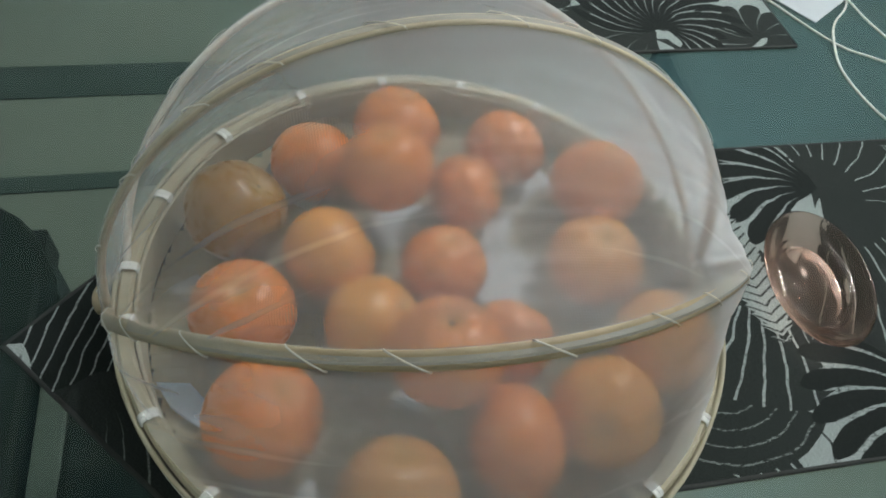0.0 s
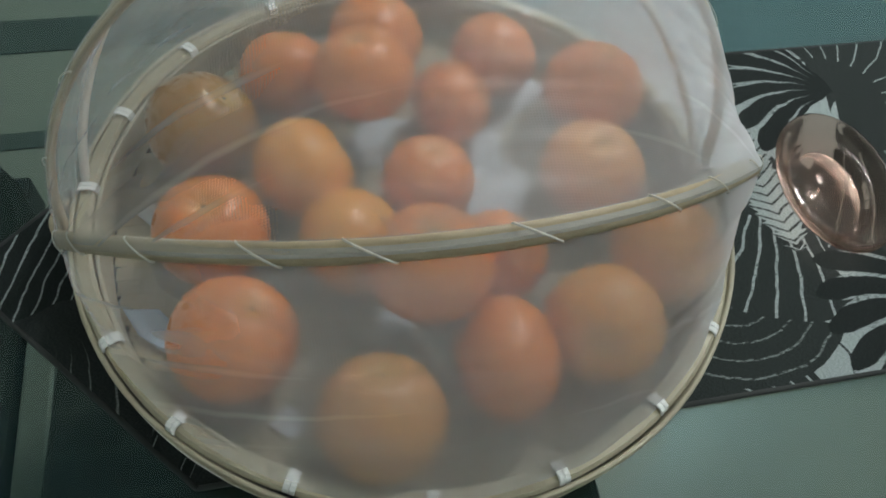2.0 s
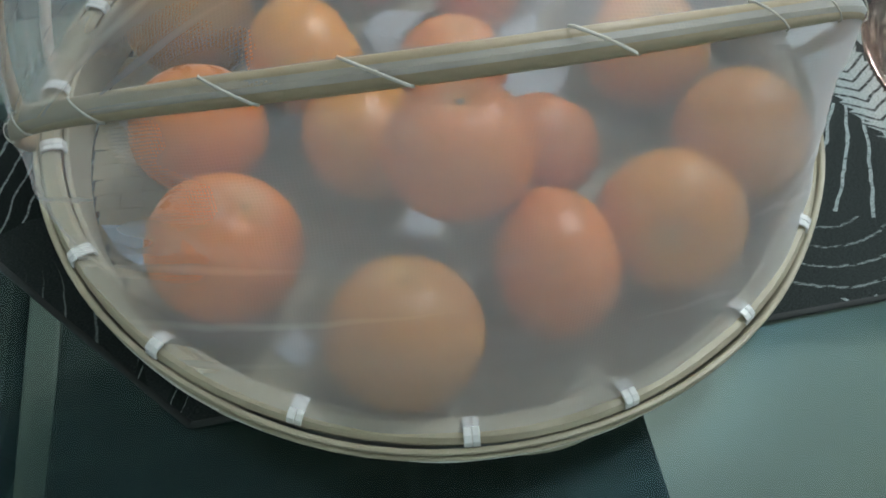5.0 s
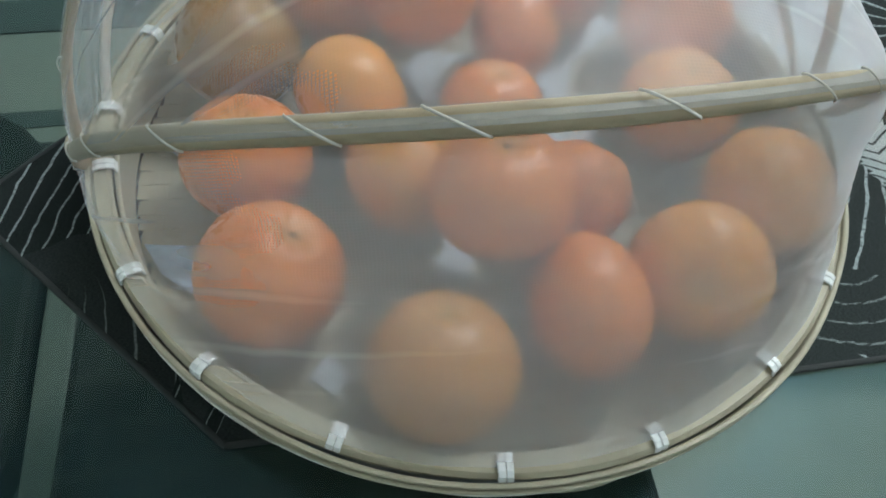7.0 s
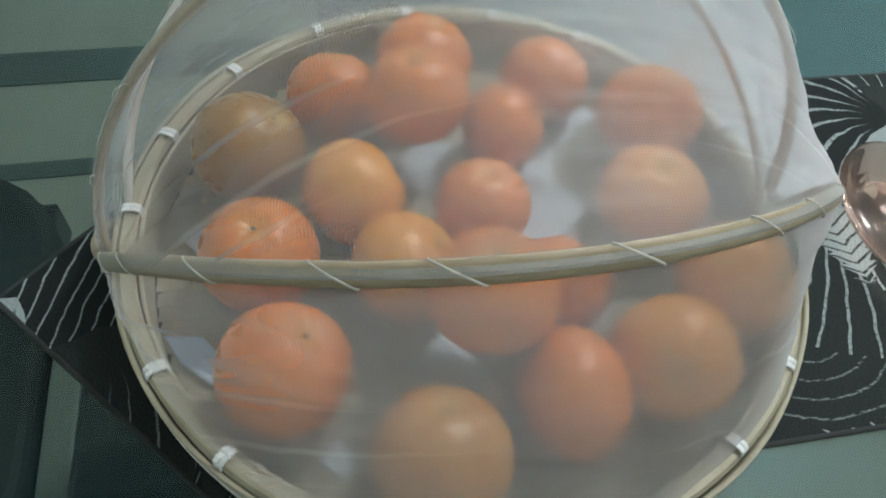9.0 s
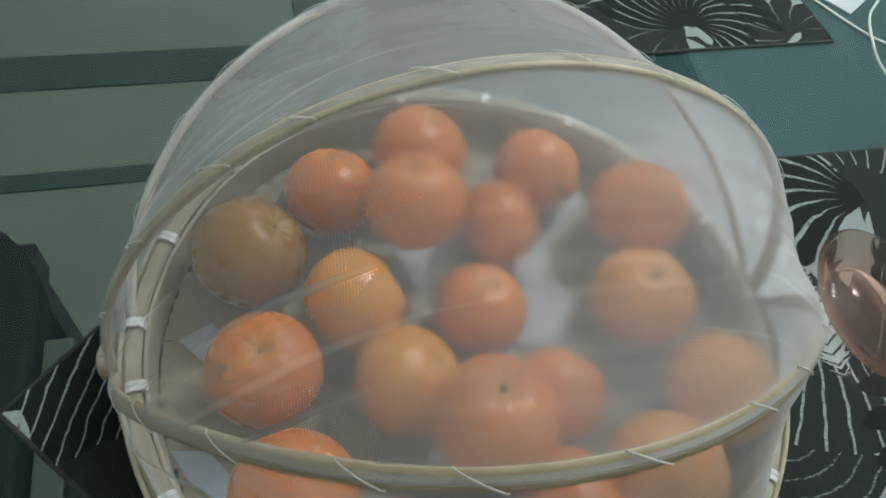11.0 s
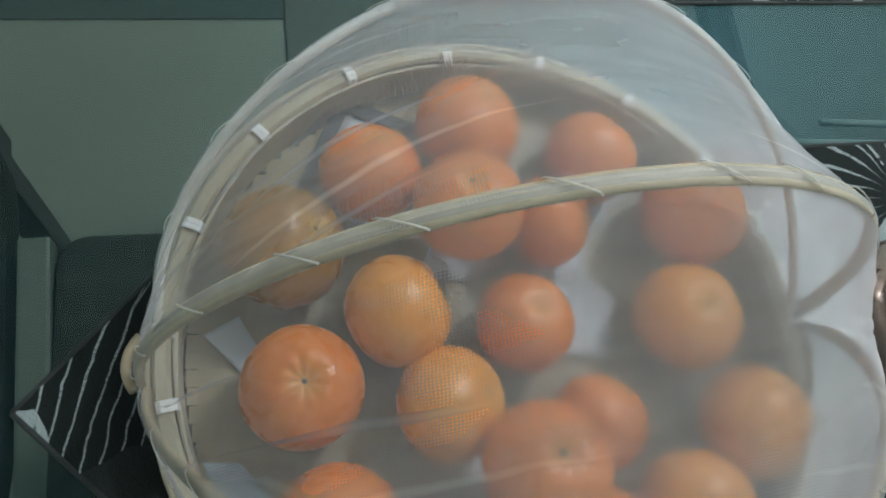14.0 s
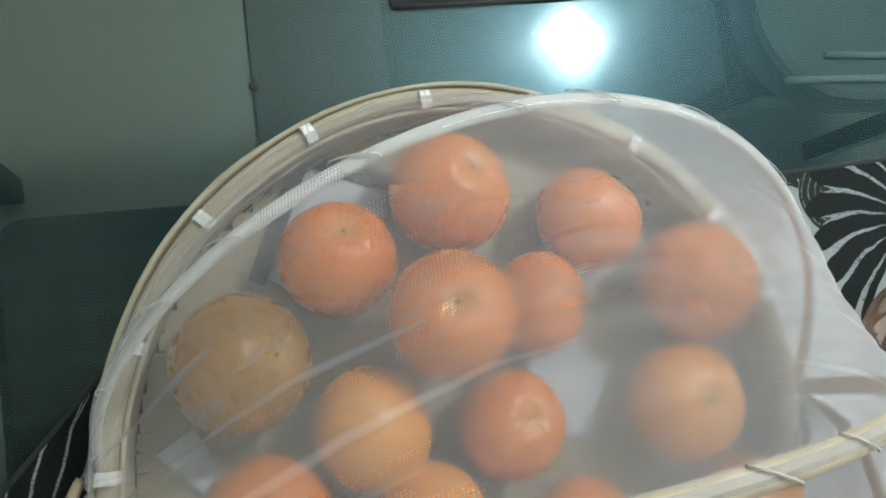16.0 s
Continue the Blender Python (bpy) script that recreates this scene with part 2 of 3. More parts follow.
def fan_cloth(name, fans, turn, origin):
    """Woven cloth: black ground with fans of curved pale ribs, and silver leaves with dark ribs.
    A fan is centre x, y on the table, heading, half span, reach, ribs, curl, rib width, kind."""
    n = Nodes(name)
    pos = n.node("TexCoord").outputs["Object"]
    wob = n.node("TexNoise", {"Scale": 45.0, "Detail": 3.0, "Vector": pos})
    shift = n.node("VectorMath", {0: wob.outputs["Color"], 1: (0.5, 0.5, 0.5)}, operation="SUBTRACT").outputs[0]
    pos = n.node("VectorMath", {0: pos, 1: n.node("VectorMath", {0: shift, 1: (0.006, 0.006, 0)}, operation="MULTIPLY").outputs[0]}, operation="ADD").outputs[0]
    sep = n.node("SeparateXYZ", {0: pos})
    X, Y = sep.outputs[0], sep.outputs[1]
    thread = n.noise(800, 2)
    frag = n.noise(260, 3)
    silver = n.mix(n.ramp(thread, 0.35, 0.65), rgb(0.19, 0.225, 0.22), rgb(0.43, 0.48, 0.475))
    black = n.mix(n.ramp(thread, 0.4, 0.7), rgb(0.009, 0.012, 0.012), rgb(0.024, 0.030, 0.029))
    grey = n.mix(n.ramp(thread, 0.4, 0.7), rgb(0.016, 0.020, 0.019), rgb(0.042, 0.051, 0.049))
    colour = grey
    c0, s0 = math.cos(-turn), math.sin(-turn)
    for wx, wy, head, half, reach, ribs, curl, width, kind in fans:
        ox, oy = wx - origin[0], wy - origin[1]
        cx, cy, head = c0 * ox - s0 * oy, s0 * ox + c0 * oy, head - math.degrees(turn)
        dx, dy = n.math("SUBTRACT", X, cx), n.math("SUBTRACT", Y, cy)
        r = n.math("SQRT", n.math("ADD", n.math("MULTIPLY", dx, dx), n.math("MULTIPLY", dy, dy)))
        h = radians(head)
        u = n.math("ADD", n.math("MULTIPLY", dx, math.cos(h)), n.math("MULTIPLY", dy, math.sin(h)))
        w = n.math("SUBTRACT", n.math("MULTIPLY", dy, math.cos(h)), n.math("MULTIPLY", dx, math.sin(h)))
        a = n.math("ADD", n.math("ARCTAN2", w, u), n.math("MULTIPLY", r, curl))
        turns = n.math("MULTIPLY", a, ribs / (2 * radians(half)))
        tooth = n.math("ABSOLUTE", n.math("SUBTRACT", n.math("FRACT", turns), 0.5))
        if kind == "feather":
            # a long silver leaf with slanting barbs; half span is its half width here, in millimetres
            hw = half / 1000.0
            e1, e2 = n.math("MULTIPLY", u, 1.0 / reach), n.math("MULTIPLY", w, 1.0 / hw)
            oval = n.math("ADD", n.math("MULTIPLY", e1, e1), n.math("MULTIPLY", e2, e2))
            barb = n.math("ABSOLUTE", n.math("SUBTRACT", n.math("FRACT", n.math("MULTIPLY", n.math("ADD", u, n.math("MULTIPLY", n.math("ABSOLUTE", w), curl)), ribs / (2 * reach))), 0.5))
            dark = n.math("MULTIPLY", n.math("LESS_THAN", barb, width), n.ramp(frag, 0.30, 0.50))
            ragged = n.math("ADD", oval, n.math("MULTIPLY", barb, 0.9))
            colour = n.mix(n.math("LESS_THAN", ragged, 1.25), colour, n.mix(dark, silver, grey))
            continue
        if kind == "arcs":
            ring = n.math("ABSOLUTE", n.math("SUBTRACT", n.math("FRACT", n.math("MULTIPLY", r, ribs / reach)), 0.5))
            line = n.math("MULTIPLY", n.math("LESS_THAN", ring, width), n.ramp(frag, 0.42, 0.56))
            inside = n.math("MULTIPLY", n.math("LESS_THAN", r, reach), n.math("LESS_THAN", n.math("ABSOLUTE", a), radians(half)))
            colour = n.mix(inside, colour, n.mix(n.math("MULTIPLY", line, 0.6), grey, silver))
            continue
        if kind == "ribs":
            # a dark leaf with thin even ribs; width in millimetres
            gap = n.math("MULTIPLY", n.math("MULTIPLY", n.math("SUBTRACT", 0.5, tooth), 2 * radians(half) / ribs), r)
            line = n.math("MULTIPLY", n.math("LESS_THAN", gap, width / 2000.0), n.ramp(frag, 0.30, 0.48))
            line = n.math("MULTIPLY", line, n.math("GREATER_THAN", r, reach * 0.40))
            inside = n.math("MULTIPLY", n.math("LESS_THAN", r, reach), n.math("LESS_THAN", n.math("ABSOLUTE", a), radians(half)))
            colour = n.mix(inside, colour, n.mix(line, grey, silver))
            continue
        limit = n.math("MULTIPLY_ADD", n.math("MULTIPLY", tooth, tooth), -reach * 0.9, reach)
        inside = n.math("MULTIPLY", n.math("LESS_THAN", r, limit), n.math("LESS_THAN", n.math("ABSOLUTE", a), radians(half)))
        near = n.ramp(r, reach * 0.22, reach * 0.42)
        edge = n.math("SUBTRACT", 0.5, n.math("MULTIPLY", width, n.math("MULTIPLY_ADD", r, 0.7 / reach, 0.3)))
        rib = n.math("MULTIPLY", n.node("MapRange", {0: n.math("SUBTRACT", tooth, edge), 1: 0.0, 2: 0.03}).outputs[0], near)
        rib = n.math("MULTIPLY", rib, n.ramp(frag, 0.30, 0.50))
        if kind == "silver":
            inner = n.mix(rib, silver, black)
        elif kind == "grey":
            inner = n.mix(n.math("MULTIPLY", rib, 0.55), grey, silver)
        else:
            inner = n.mix(rib, black, silver)
        colour = n.mix(inside, colour, inner)
    return n.principled(colour, 0.7, n.bump(thread, 0.5, 0.0006), Specular_IOR_Level=0.1)


RUNNER_FANS = [
    # silver ground under the leaves
    (0.262, 0.090, 10, 56, 0.055, 6, 0.5, 0.0, "feather"),
    (0.290, -0.092, 0, 46, 0.060, 5, 0.5, 0.0, "feather"),
    (0.222, -0.108, 8, 20, 0.042, 3, 0.35, 0.035, "feather"),
    (0.320, 0.141, 3, 9, 0.095, 16, 0.9, 0.16, "feather"),
    (0.252, 0.128, 200, 170, 0.026, 5, 0.0, 0.10, "arcs"),
    # dark leaves with pale ribs
    (0.222, -0.232, 118, 42, 0.128, 15, -3.0, 1.5, "ribs"),
    (0.176, -0.042, -88, 50, 0.080, 7, 0.0, 0.055, "arcs"),
    (0.232, 0.040, 261, 34, 0.124, 8, 2.0, 1.9, "ribs"),
    (0.322, 0.101, -63, 40, 0.150, 8, 1.5, 1.5, "ribs"),
    (0.322, 0.101, 35, 62, 0.095, 8, -4.0, 1.2, "ribs"),
    (0.322, 0.101, 150, 52, 0.094, 7, -5.0, 0.15, "black"),
    (0.229, 0.028, 277, 17, 0.060, 16, 0.6, 0.12, "feather"),
    (0.338, -0.088, 163, 46, 0.108, 7, -4.0, 0.14, "black"),
]
RUNNER_FANS += [
    (0.46, 0.02, 120, 120, 0.10, 12, 4.0, 0.10, "black"),
    (0.43, -0.10, 90, 120, 0.09, 11, -4.0, 0.10, "black"),
    (-0.15, -0.31, 131, 32, 0.45, 34, 1.6, 0.095, "black"),
    (-0.248, -0.012, 245, 60, 0.028, 3, 8.0, 0.16, "silver"),
    (-0.205, -0.035, 290, 75, 0.12, 12, 6.0, 0.08, "grey"),
]
runner_cloth = fan_cloth("runner_cloth", RUNNER_FANS, TURN, (0.0, 0.0))
mat_cloth = fan_cloth("mat_cloth", [
    (0.16, 0.30, 60, 80, 0.10, 12, 3.0, 0.10, "silver"),
    (0.30, 0.36, 90, 170, 0.09, 9, 3.0, 0.10, "silver"),
    (0.350, 0.295, 120, 110, 0.055, 7, 8.0, 0.07, "grey"),
    (0.245, 0.300, 175, 75, 0.095, 6, -5.0, 0.06, "grey"),
    (0.100, 0.290, 60, 130, 0.090, 10, 6.0, 0.10, "grey"),
    (0.253, 0.307, 120, 90, 0.090, 14, 8.0, 0.10, "black"),
    (0.253, 0.307, 10, 60, 0.062, 7, 9.0, 0.13, "black"),
    (0.05, 0.42, 30, 140, 0.09, 13, 5.0, 0.10, "black"),
    (0.20, 0.47, 200, 140, 0.09, 13, -5.0, 0.10, "black"),
], radians(4.8), (-0.030, 0.250))


# ---- mesh helpers ----
def mesh_of(name, bm, material, smooth=True):
    bmesh.ops.recalc_face_normals(bm, faces=bm.faces)
    me = bpy.data.meshes.new(name)
    bm.to_mesh(me)
    bm.free()
    me.materials.append(material)
    if smooth:
        for p in me.polygons:
            p.use_smooth = True
    return me


def part(name, bm, material, parent, label="", smooth=True):
    ob = new(name, mesh_of(name, bm, material, smooth))
    ob.parent = parent
    return tagged(ob, label) if label else ob


def thing(name, bm, material, label, category, group="", kind="", smooth=True):
    return tagged(new(name, mesh_of(name, bm, material, smooth)), label, category, group, kind)


def holder(name, label, category, at=(0, 0, 0), group="", kind=""):
    ob = new(name)
    ob.location = at
    ob.empty_display_size = 0.02
    return tagged(ob, label, category, group, kind)


def box(lo, hi, bevel=0.0, turn=0.0, bm=None):
    bm = bm or bmesh.new()
    made = bmesh.ops.create_cube(bm, size=1)["verts"]
    for v in made:
        v.co = Vector([lo[i] + (v.co[i] + 0.5) * (hi[i] - lo[i]) for i in range(3)])
    if bevel:
        edges = list({e for v in made for e in v.link_edges})
        bmesh.ops.bevel(bm, geom=edges, offset=bevel, segments=2, affect="EDGES", profile=0.6)
    if turn:
        bmesh.ops.rotate(bm, verts=bm.verts, cent=(0, 0, 0), matrix=Matrix.Rotation(turn, 3, "Z"))
    return bm


def sweep(points, section, closed=False, ups=None, cap=True):
    """A bar: section, a list of (side, up), carried along the points."""
    bm = bmesh.new()
    rings = []
    count = len(points)
    for i, p in enumerate(points):
        a = points[(i - 1) % count] if (closed or i) else p
        b = points[(i + 1) % count] if (closed or i < count - 1) else p
        along = (b - a).normalized()
        up = ups[i] if ups else Vector((0, 0, 1))
        if abs(along.dot(up)) > 0.98 and not ups:
            up = Vector((0, 1, 0))
        side = along.cross(up).normalized()
        up = side.cross(along).normalized()
        rings.append([bm.verts.new(p + side * s + up * u) for s, u in section])
    m = len(section)
    for i in range(count if closed else count - 1):
        r, q = rings[i], rings[(i + 1) % count]
        for k in range(m):
            bm.faces.new((r[k], r[(k + 1) % m], q[(k + 1) % m], q[k]))
    if cap and not closed:
        bm.faces.new(rings[0])
        bm.faces.new(rings[-1][::-1])
    return bm


def round_section(r, n=8):
    return [(r * math.cos(2 * math.pi * k / n), r * math.sin(2 * math.pi * k / n)) for k in range(n)]


def strip_section(w, h, b=0.25):
    c = min(w, h) * b
    return [(-w / 2 + c, -h / 2), (w / 2 - c, -h / 2), (w / 2, -h / 2 + c), (w / 2, h / 2 - c), (w / 2 - c, h / 2), (-w / 2 + c, h / 2), (-w / 2, h / 2 - c), (-w / 2, -h / 2 + c)]


def lean(section, k):
    """A section whose foot is drawn inwards."""
    return [(s + k * u, u) for s, u in section]


def half_round(w, h, n=12):
    return [(w / 2 * math.cos(2 * math.pi * k / n), h / 2 * (abs(math.sin(2 * math.pi * k / n)) ** 0.6) * math.copysign(1, math.sin(2 * math.pi * k / n))) for k in range(n)]


def lathe(profile, n=48, sx=1.0, sy=1.0):
    """A turned body from (radius, height) pairs; a radius of 0 closes it."""
    bm = bmesh.new()
    rings = []
    for r, z in profile:
        if r <= 1e-6:
            rings.append([bm.verts.new((0, 0, z))])
        else:
            rings.append([bm.verts.new((sx * r * math.cos(2 * math.pi * k / n), sy * r * math.sin(2 * math.pi * k / n), z)) for k in range(n)])
    for a, b in zip(rings, rings[1:]):
        for k in range(n):
            q = [a[k % len(a)], a[(k + 1) % len(a)], b[(k + 1) % len(b)], b[k % len(b)]]
            q = list(dict.fromkeys(q))
            if len(q) > 2:
                bm.faces.new(q)
    return bm


# ---- room ----
# walls and ceiling are unseen; set close and pale to bounce fill light
def wall(name, lo, hi, label):
    return thing(name, box(lo, hi), wall_paint, label, "wall", kind="structure", smooth=False)


floor = thing("floor", box((-1.7, -1.5, -0.1), (2.4, 2.7, 0.0)), floor_tile, "grey green tiled floor seen through the glass table", "floor", kind="structure", smooth=False)
for y, w in ((1.137, 0.105), (0.832, 0.042)):
    tagged(new("floor_band", mesh_of("floor_band", box((-1.5, y - w / 2, 0.0005), (2.3, y + w / 2, 0.004), 0, TURN), floor_dark, False)), "dark tile band across the grey floor", "floor band", "bands in the floor", "structure")
wall("wall_north", (-1.8, 2.7, -0.1), (2.5, 2.8, 2.8), "unseen pale wall set close to bounce light into the room")
wall("wall_south", (-1.8, -1.6, -0.1), (2.5, -1.5, 2.8), "unseen pale wall set close to bounce light into the room")
wall("wall_west", (-1.8, -1.5, -0.1), (-1.7, 2.7, 2.8), "unseen pale wall set close to bounce light into the room")
wall("wall_east", (2.4, -1.5, -0.1), (2.5, 2.7, 2.8), "unseen pale wall set close to bounce light into the room")
thing("ceiling", box((-1.7, -1.5, 2.7), (2.4, 2.7, 2.8)), ceiling_paint, "unseen pale ceiling over the dining table that bounces light", "ceiling", kind="structure", smooth=False)


def ceiling_lamp():
    n = Nodes("lamp_glow")
    e = n.node("Emission", {"Color": LAMP_COLOUR, "Strength": LAMP_POWER})
    glow = n.finish(e.outputs[0])
    lamp = holder("ceiling_lamp", "white hanging lamp with four glowing globe bulbs", "lamp", LAMP)
    for k, (x, y) in enumerate(((0.062, 0.008), (-0.062, 0.010), (0.004, 0.066), (0.006, -0.064))):
        arm = sweep([Vector((0, 0, 0.13)), Vector((x * 0.5, y * 0.5, 0.125)), Vector((x * 0.92, y * 0.92, 0.105)), Vector((x, y, 0.078))], round_section(0.005, 8))
        ob = part("arm", arm, strap_white, lamp)
        ball = lathe([(0, -0.058), (0.023, -0.053), (0.043, -0.039), (0.054, -0.020), (0.058, 0.0), (0.054, 0.020), (0.043, 0.039), (0.016, 0.058), (0.016, 0.078), (0, 0.078)], 24)
        ball.transform(Matrix.Translation((x, y, 0)))
        part("bulb", ball, glow, ob, "glowing white globe bulb")
    part("flex", lathe([(0, 0.128), (0.012, 0.129), (0.012, 0.15), (0.003, 0.155), (0.003, 0.3755), (0, 0.3755)], 10), strap_white, lamp)
    part("rose", lathe([(0, 0.375), (0.012, 0.376), (0.045, 0.388), (0.05, 0.3995), (0, 0.3995)], 24), strap_white, lamp)


ceiling_lamp()


# ---- table ----
def on_table(x, y, z=0.0):
    c, s = math.cos(TURN), math.sin(TURN)
    return Vector((c * x - s * y, s * x + c * y, z))


def dining_table():
    t = holder("dining_table", "dining table with a smoked greenish glass top", "table")
    top = part("glass_top", box((-1.05, -0.56, TABLE - 0.008), (1.95, 1.35, TABLE), 0.002, TURN), glass_top, t, "smoked greenish glass sheet", False)
    top.data.materials.append(glass_body)
    for p in top.data.polygons:
        p.material_index = 0 if p.normal.z > 0.9 else 1
    top.visible_shadow = False
    for x in (-0.98, 1.88):
        for y in (-0.5, 1.28):
            c = on_table(x, y)
            part("leg", box((c.x - 0.03, c.y - 0.03, 0.0), (c.x + 0.03, c.y + 0.03, TABLE - 0.008), 0.004), frame_dark, t)


dining_table()


def rounded_outline(x0, x1, y0, y1, r, n=6):
    pts = []
    for cx, cy, a in ((x1 - r, y1 - r, 0), (x0 + r, y1 - r, 90), (x0 + r, y0 + r, 180), (x1 - r, y0 + r, 270)):
        for k in range(n + 1):
            b = radians(a + 90 * k / n)
            pts.append((cx + r * math.cos(b), cy + r * math.sin(b)))
    return pts


def cushion(outline, z0, z1, e=0.010):
    """A padded slab with rounded upper and lower edges."""
    mx = sum(p[0] for p in outline) / len(outline)
    my = sum(p[1] for p in outline) / len(outline)
    bm = bmesh.new()
    rings = []
    for z, k in ((z0, e), (z0 + e * 0.4, 0.0), (z1 - e, 0.0), (z1 - e * 0.3, e * 0.35), (z1, e)):
        rings.append([bm.verts.new((x - math.copysign(min(k, abs(x - mx)), x - mx), y - math.copysign(min(k, abs(y - my)), y - my), z)) for x, y in outline])
    for a, b in zip(rings, rings[1:]):
        for i in range(len(a)):
            bm.faces.new((a[i], a[(i + 1) % len(a)], b[(i + 1) % len(a)], b[i]))
    bm.faces.new(rings[-1])
    bm.faces.new(rings[0][::-1])
    return bm


def dining_chair(cx, cy, w, d, r, turn, seat_mat, label):
    ch = holder("dining_chair", label, "chair", (cx, cy, 0), "chairs under the table")
    ch.rotation_euler = (0, 0, turn)
    part("seat", cushion(rounded_outline(-w / 2, w / 2, -d / 2, d / 2, r), 0.405, 0.455), seat_mat, ch, smooth=False)
    part("seat_frame", box((-w / 2 + 0.025, -d / 2 + 0.025, 0.35), (w / 2 - 0.025, d / 2 - 0.025, 0.4045), 0.004), frame_dark, ch, smooth=False)
    for x in (-w / 2 + 0.05, w / 2 - 0.05):
        for y in (-d / 2 + 0.05, d / 2 - 0.05):
            part("leg", box((x - 0.018, y - 0.018, 0.0), (x + 0.018, y + 0.018, 0.351), 0.003), frame_dark, ch, smooth=False)
    return ch


dining_chair(-0.075, -0.048, 0.49, 0.51, 0.03, radians(2.0), seat_woven, "dark upholstered chair pushed under the glass table")
side = dining_chair(-0.615, 0.10, 0.50, 0.52, 0.14, TURN, seat_dark, "dark upholstered chair with a pale side rail beside the table")
part("side_rail", box((0.260, -0.20, 0.425), (0.289, 0.075, 0.452), 0.004), rail_grey, side, "pale grey side rail", False)
far = dining_chair(0.74, 0.53, 0.52, 0.48, 0.12, 0.0, seat_teal, "dark teal upholstered chair with pale highlight lines under the table")
# pale tubes stand in for the highlights along the front seat edge
for a, b in (((-0.174, -0.183), (0.16, -0.183)), ((-0.235, -0.214), (0.14, -0.210))):
    line = [Vector((a[0] + (b[0] - a[0]) * t / 4, a[1] + (b[1] - a[1]) * t / 4, 0.4575)) for t in range(5)]
    part("trim_tube", sweep(line, round_section(0.0045, 8)), edge_highlight, far, "pale tube standing for a highlight on the seat edge")


def floor_rug():
    rug = thing("floor_rug", cushion(rounded_outline(-0.07, 1.75, 0.22, 1.75, 0.02), 0.0006, 0.008, 0.003), rug_teal, "dark teal woven rug on the floor under the table", "rug", smooth=False)
    rug.rotation_euler = (0, 0, radians(2.0))
    # added grey strip gives the blue glow on the glass its left edge
    for y0, y1, x0, x1 in ((0.222, 1.748, -0.068, 0.150),):
        part("rug_border", cushion(rounded_outline(x0, x1, y0, y1, 0.01), 0.0062, 0.0092, 0.001), rug_grey, rug, "grey woven strip added where the blue glow stops", False)


floor_rug()


# ---- cloths ----
def cloth(name, outline, z0, z1, material, label, category):
    """A woven mat cut to an outline, with a turned hem and slight waves."""
    bm = bmesh.new()
    vs = [bm.verts.new((x, y, z1)) for x, y in outline]
    f = bm.faces.new(vs)
    bmesh.ops.triangulate(bm, faces=[f])
    bmesh.ops.subdivide_edges(bm, edges=bm.edges[:], cuts=5, use_grid_fill=True)
    top = bm.faces[:]
    bmesh.ops.solidify(bm, geom=top, thickness=z1 - z0)
    return thing(name, bm, material, label, category, smooth=False)


RUNNER = [(-0.258, 0.006), (-0.136, -0.1335), (0.66, -0.1425), (0.78, 0.0), (0.66, 0.1235), (-0.130, 0.128)]
runner = cloth("table_runner", RUNNER, -0.0005, 0.0015, runner_cloth,
               "black and silver leaf patterned table runner with pointed ends", "table runner")


def hem(owner, outline, z):
    n = len(outline)
    for k in range(n):
        a, b = Vector((*outline[k], z)), Vector((*outline[(k + 1) % n], z))
        pts = [a.lerp(b, t / 12) + Vector((0, 0, 0.0003 * math.sin(t * 1.7 + k))) for t in range(13)]
        part("hem", sweep(pts, half_round(0.0032, 0.0022, 8)), hem_black, owner, "stitched dark hem")


hem(runner, RUNNER, 0.0008)
runner.matrix_world = Matrix.Translation((0, 0, TABLE + 0.0006)) @ Matrix.Rotation(TURN, 4, "Z")
mat_back = cloth("placemat", [(0.0, 0.0), (0.415, 0.0), (0.415, 0.29), (0.0, 0.29)], -0.0005, 0.0015, mat_cloth, "black and silver leaf patterned placemat on the glass", "placemat")
hem(mat_back, [(0.0, 0.0), (0.415, 0.0), (0.415, 0.29), (0.0, 0.29)], 0.0008)
mat_back.matrix_world = Matrix.Translation((-0.030, 0.250, TABLE + 0.0006)) @ Matrix.Rotation(radians(4.8), 4, "Z")


# ---- basket ----
basket = holder("fruit_basket", "round bamboo basket of mandarins under a folding white net hood", "basket", (0, 0, MAT))


def ring_points(r, z, n=96, a0=0.0, wob=0.0, seed=0):
    pts = []
    for k in range(n):
        a = a0 + 2 * math.pi * k / n
        w = wob * noise.noise((math.cos(a) * 2.5 + seed, math.sin(a) * 2.5, seed * 1.7))
        pts.append(Vector((RIM_X + (r + w) * math.cos(a), RIM_Y + (r + w) * math.sin(a), z + w * 0.6)))
    return pts


def bpart(name, bm, material, label="", smooth=True):
    bm.transform(Matrix.Translation((0, 0, -MAT)))
    return part(name, bm, material, basket, label, smooth)


# wall bands: an outer and an inner hoop of split bamboo with filler strips between them
bpart("outer_band", sweep(ring_points(RIM_R + 0.0026, 0.7695, wob=0.0012, seed=1), lean(strip_section(0.0024, 0.0295), 0.28), True), bamboo, "split bamboo band round the outside", False)
bpart("inner_band", sweep(ring_points(RIM_R - 0.0058, 0.7685, wob=0.0010, seed=2), strip_section(0.0024, 0.0280), True), bamboo_pale, "pale bamboo band round the inside", False)
bpart("rim_strip", sweep(ring_points(RIM_R - 0.0002, 0.7830, wob=0.0012, seed=3), strip_section(0.0088, 0.0050, 0.35), True), bamboo, "rounded bamboo strip along the top", False)
for k, (r, z, h) in enumerate(((RIM_R + 0.0056, 0.7760, 0.0110), (RIM_R + 0.0018, 0.7615, 0.0080))):
    bpart("rim_strip", sweep(ring_points(r, z, wob=0.0020, seed=8 + k), lean(strip_section(0.0020, h), 0.28), True), bamboo, "", False)
